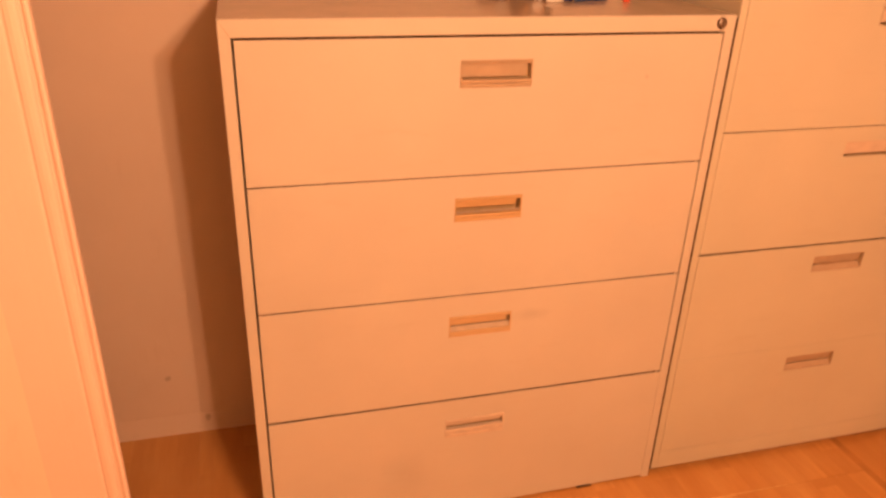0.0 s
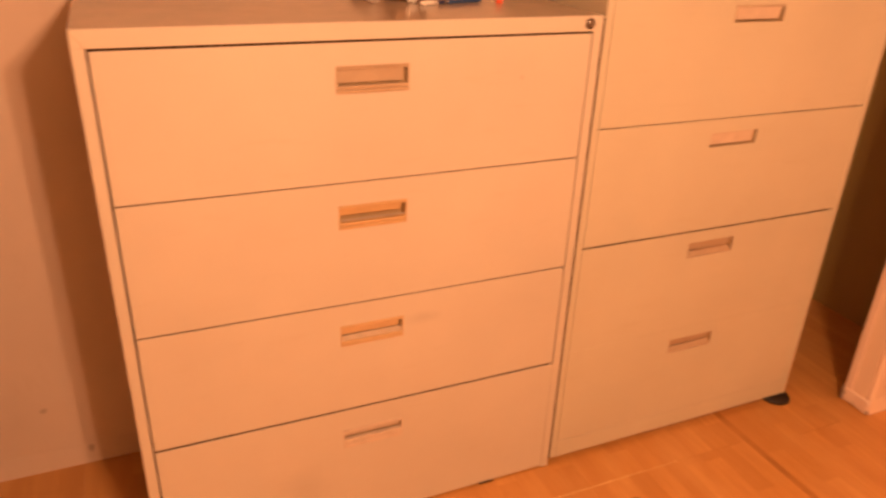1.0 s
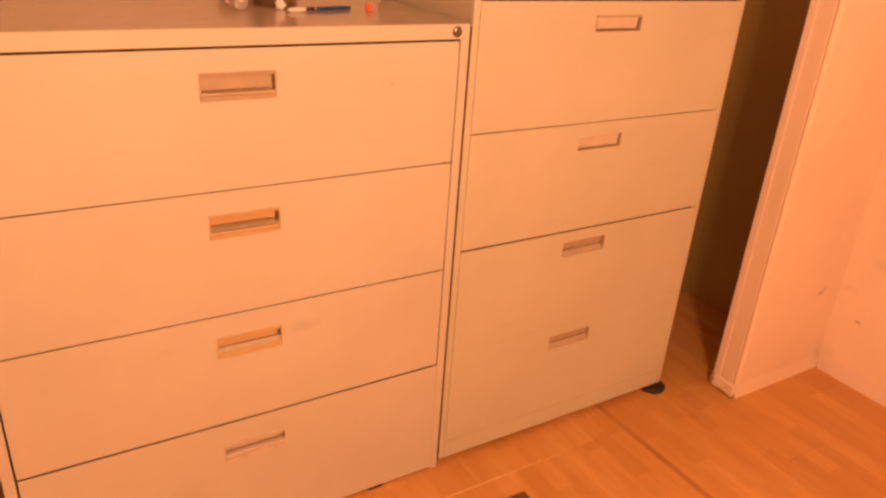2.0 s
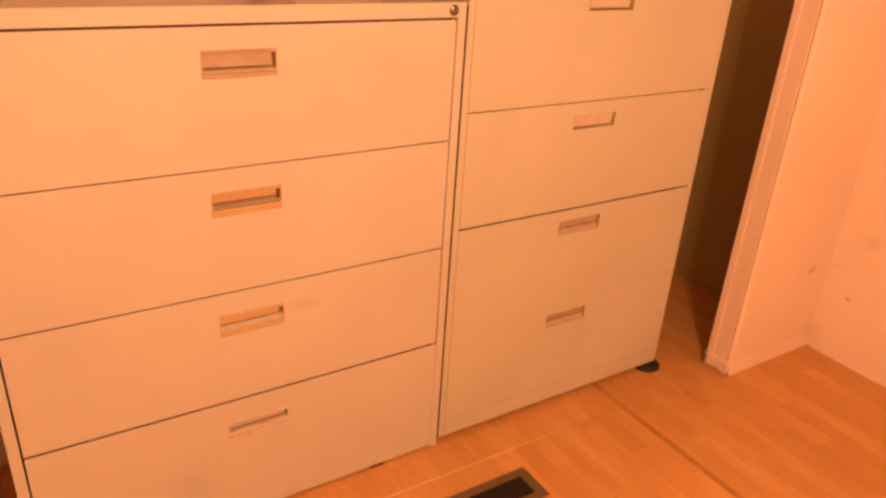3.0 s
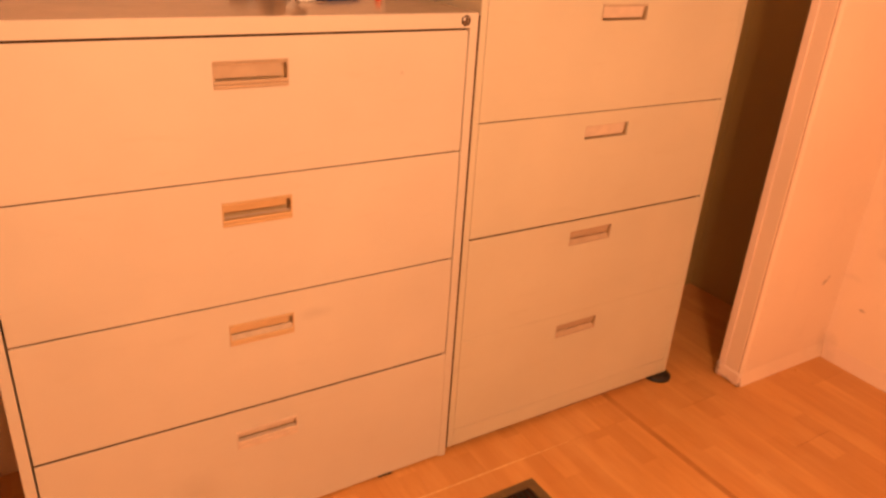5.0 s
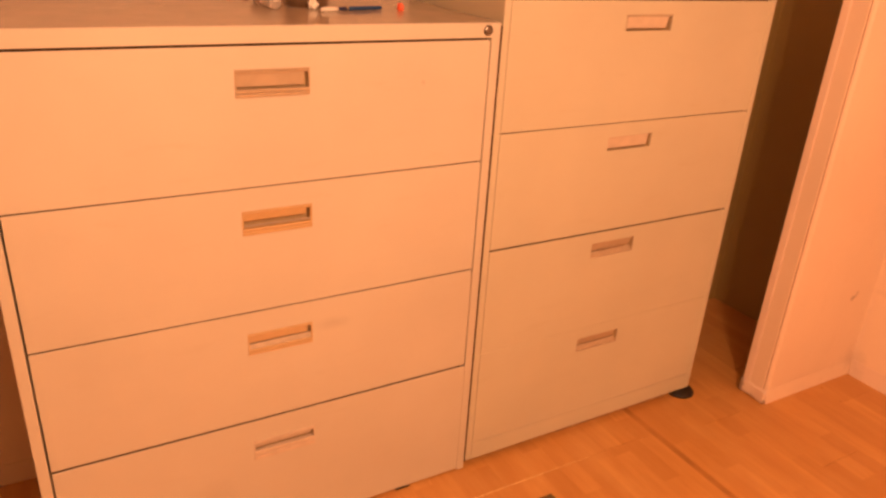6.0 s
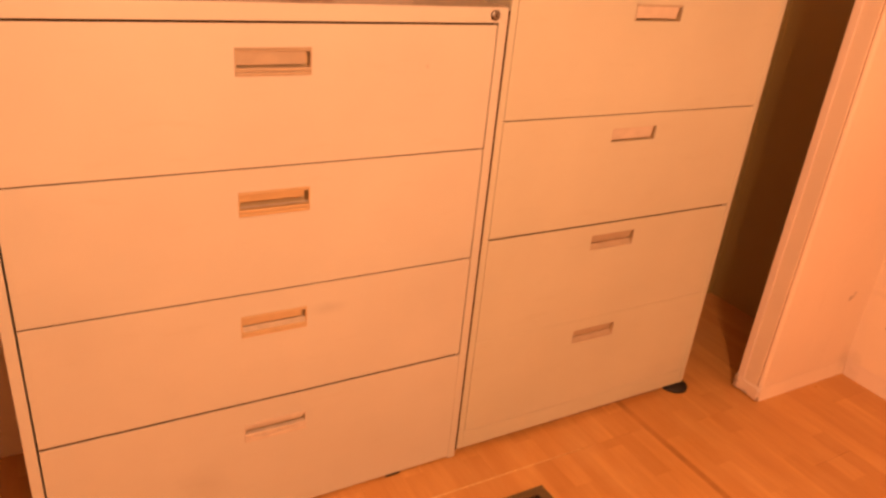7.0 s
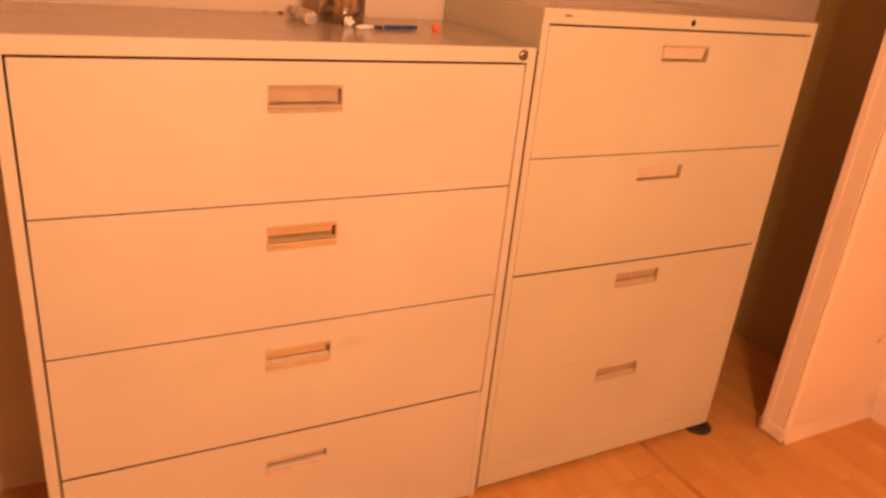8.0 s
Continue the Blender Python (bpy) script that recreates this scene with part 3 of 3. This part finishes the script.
under(cab2, [part("maker_badge", box(0.094, 0.113, 0.0018, 0.004, 1.3985, 1.4035, bevel=0.0008), VENT, None, "tiny dark badge")])
for x, y, r in ((0.966, 0.020, 0.052), (0.085, 0.09, 0.03), (0.085, 0.42, 0.03), (0.94, 0.42, 0.03)):
    under(cab2, [smooth(part("foot", lathe([(0, 0), (r, 0), (r, 0.006), (r * 0.86, 0.013), (r * 0.4, 0.0165), (0.012, 0.018), (0.012, 0.03), (0, 0.03)], Matrix.Translation((x, y, 0.0))), BLACK, None, "round black plastic levelling foot"))])

# ---- small things on the wide cabinet's top
TOP = LTOP + 0.0006
cup = tagged(empty("metal_cup", (-0.340, 0.320, TOP)), "polished dark steel cup standing on the cabinet", "cup")
smooth(part("cup_body", lathe([(0, 0.0), (0.050, 0.0), (0.0545, 0.004), (0.0560, 0.03), (0.0560, 0.06), (0.0575, 0.112), (0.0590, 0.115), (0.0560, 0.115), (0.0540, 0.05), (0.052, 0.006), (0, 0.006)]), STEEL, cup))
smooth(part("cup_band", lathe([(0.0560, 0.060), (0.0576, 0.062), (0.0578, 0.072), (0.0566, 0.074)]), CHROME, cup, "thin bright band round the cup"))

bm = bmesh.new()
bmesh.ops.create_icosphere(bm, subdivisions=3, radius=0.0095)
for i in range(11):                                   # tufts all round the core
    up, turn = 1 - 2 * (i + 0.5) / 11, 2.4 * i
    flat = math.sqrt(1 - up * up)
    at = Vector((flat * math.cos(turn), flat * math.sin(turn), up)) * 0.0088
    bmesh.ops.create_icosphere(bm, subdivisions=3, radius=0.0046 + 0.0012 * math.sin(3.1 * i), matrix=Matrix.Translation(at))
for v in bm.verts:
    v.co *= 1 + 0.10 * noise.noise(v.co * 260)
    v.co.z = max(v.co.z, -0.0112)
ball = tagged(smooth(part("cotton_ball", bm, COTTON)), "small lumpy white cotton ball beside the cup", "cotton ball")
ball.location = (-0.348, 0.250, TOP + 0.0112)

tube = tagged(empty("plastic_tube", (-0.443, 0.240, TOP + 0.0160)), "short cloudy plastic tube lying on its side", "tube")
tube.rotation_euler = (radians(-90), 0, radians(4))
smooth(part("tube_body", lathe([(0.0, 0.0006), (0.0145, 0.0), (0.0160, 0.002), (0.0160, 0.116), (0.0145, 0.119), (0.0, 0.119)]), CLEAR, tube))
smooth(part("tube_cap", lathe([(0.0, 0.1195), (0.0130, 0.1195), (0.0130, 0.136), (0.0125, 0.138), (0.0, 0.138)]), CLOUDY_CAP, tube, "cloudy pinkish screw cap"))

pen = tagged(empty("pen", (-0.347, 0.203, TOP + 0.0052)), "blue pen with a white tapered tip lying on the cabinet", "pen")
pen.rotation_euler = (0, radians(90), radians(11.5))
smooth(part("tip", lathe([(0, 0), (0.0035, 0.001), (0.0052, 0.010), (0.0050, 0.034), (0.0034, 0.048), (0, 0.048)]), WHITE, pen, "white tapered tip"))
smooth(part("grip", lathe([(0, 0.047), (0.0034, 0.047), (0.0042, 0.058), (0.0046, 0.072), (0, 0.072)]), NAVY, pen, "dark navy grip"))
smooth(part("ring", lathe([(0, 0.071), (0.0052, 0.071), (0.0052, 0.076), (0, 0.076)]), CHROME, pen, "silver ring"))
smooth(part("barrel", lathe([(0, 0.075), (0.0047, 0.075), (0.0050, 0.090), (0.0048, 0.158), (0.0044, 0.172), (0.0038, 0.175), (0, 0.175)]), BLUE, pen, "glossy blue barrel"))

cap = tagged(smooth(part("bottle_cap", lathe([(0, 0), (0.0078, 0), (0.0086, 0.002), (0.0086, 0.011), (0.0074, 0.013), (0.0064, 0.0155), (0.0050, 0.017), (0, 0.0172)], steps=20), ORANGE)), "tiny bright orange plastic cap standing upright", "cap")
cap.location = (-0.129, 0.226, TOP)

for x, y, s in ((-0.497, 0.448, 0.004), (-0.456, 0.452, 0.005)):
    bm = bmesh.new()
    bmesh.ops.create_icosphere(bm, subdivisions=2, radius=s)
    for v in bm.verts:
        v.co = Vector((v.co.x * 1.8, v.co.y, v.co.z * 0.6)) * (1 + 0.4 * noise.noise(v.co * 300 + Vector((x * 50, 0, 0))))
    crumb = tagged(part("crumb", bm, FILLER), "tiny dark crumb on the cabinet's top", "crumb", "crumbs on the cabinet")
    crumb.location = (x, y, TOP + s * 0.5)

# ---- floor register
V0, V1, VY0, VY1 = -0.125, 0.205, -0.343, -0.213
vent = tagged(empty("floor_vent", ((V0 + V1) / 2, (VY0 + VY1) / 2, 0)), "bronze-coloured metal floor vent with dark louvres", "floor vent")
bm = bmesh.new()
f = 0.033
for a in ((V0, V1, VY1 - f * 0.85, VY1), (V0, V1, VY0, VY0 + f * 0.85), (V0, V0 + f, VY0 + f * 0.85 - 0.001, VY1 - f * 0.85 + 0.001), (V1 - f, V1, VY0 + f * 0.85 - 0.001, VY1 - f * 0.85 + 0.001)):
    add_box(bm, *a, 0.0005, 0.0055, bevel=0.002)
under(vent, [part("vent_frame", bm, VENT)])
under(vent, [part("vent_well", box(V0 + f - 0.004, V1 - f + 0.004, VY0 + f * 0.8, VY1 - f * 0.8, 0.0004, 0.0012), DARK_HOLE, None, "flat black sheet standing for the shaded well below the louvres")])
n = 16
for i in range(n):
    x = V0 + f + (V1 - V0 - 2 * f) * (i + 0.5) / n
    bm = box(-0.0016, 0.0016, VY0 + f * 0.85, VY1 - f * 0.85, -0.0012, 0.0012)
    bmesh.ops.rotate(bm, verts=bm.verts, cent=(0, 0, 0), matrix=Matrix.Rotation(radians(35), 3, "Y"))
    bmesh.ops.translate(bm, verts=bm.verts, vec=(x, 0, 0.0028))
    under(vent, [part("louvre", bm, VENT_DARK)])

# ---- floor: laminate planks laid towards the alcove, cut at its threshold
floor = structure(part("floor", box(X_L - 0.12, X_R + 0.12, Y_BACK - 0.12, Y_FRONT + 0.12, -0.08, -0.0095), SUBFLOOR), "worn orange-brown wood laminate floor", "floor")
W, SEAM = 0.1956, -0.128
meshes = {}


def plank(x, y0, y1, w):
    key = (round(y1 - y0, 3), round(w, 3))
    if key not in meshes:
        ob = part("plank", box(0, w, 0, y1 - y0, -0.0095, 0.0, bevel=0.0004, seg=1), FLOOR, floor)
        meshes[key] = ob.data
    else:
        ob = new("plank", meshes[key])
        ob.parent = floor
    ob.location = (x, y0, random.uniform(-0.0004, 0))
    return ob


k0 = math.floor((X_L - 0.690) / W)
k1 = math.ceil((X_R - 0.690) / W)
for k in range(k0, k1):
    x = 0.690 + k * W
    gap_l, gap_r = (0.0230 if k == 0 else 0.0001), 0.0001
    xa, xb = max(x + gap_l, X_L), min(x + W - gap_r, X_R)
    if xb - xa < 0.02:
        continue
    near = 0.69 + k * W < 0.55
    edges = [Y_FRONT]
    if near:
        edges.append(SEAM)
    y = edges[-1] - (0.35 + 0.85 * ((k * 0.382) % 1.0))
    while y > Y_BACK + 0.15:
        edges.append(y)
        y -= 1.2
    edges.append(Y_BACK)
    for a, b in zip(edges, edges[1:]):
        plank(xa, b + 0.0005, a - 0.0005, xb - xa)
# dark filler strip in the wide joint
part("filler_strip", box(0.6900, 0.7130, Y_BACK, Y_FRONT, -0.0095, -0.0004), FILLER, floor, "dark filler in a wide plank joint")
# the raised, worn pale edge along the threshold joint
bm = bmesh.new()
steps = 60
prev = None
for i in range(steps + 1):
    x = -1.3 + 1.72 * i / steps
    half = 0.0042 * (0.55 + 0.9 * noise.noise(Vector((x * 9, 3, 0))) ** 2 + 0.25 * noise.noise(Vector((x * 40, 0, 0)))) * min(1, (0.43 - x) / 0.25)
    h = 0.0011
    row = [bm.verts.new((x, SEAM - half, -0.001)), bm.verts.new((x, SEAM - half * 0.5, h)), bm.verts.new((x, SEAM + half * 0.5, h)), bm.verts.new((x, SEAM + half, -0.001))]
    if prev:
        for p, q in zip(range(3), range(1, 4)):
            bm.faces.new((prev[p], prev[q], row[q], row[p]))
    prev = row
part("worn_edge", bm, PALE_EDGE, floor, "pale worn edge of the threshold joint")
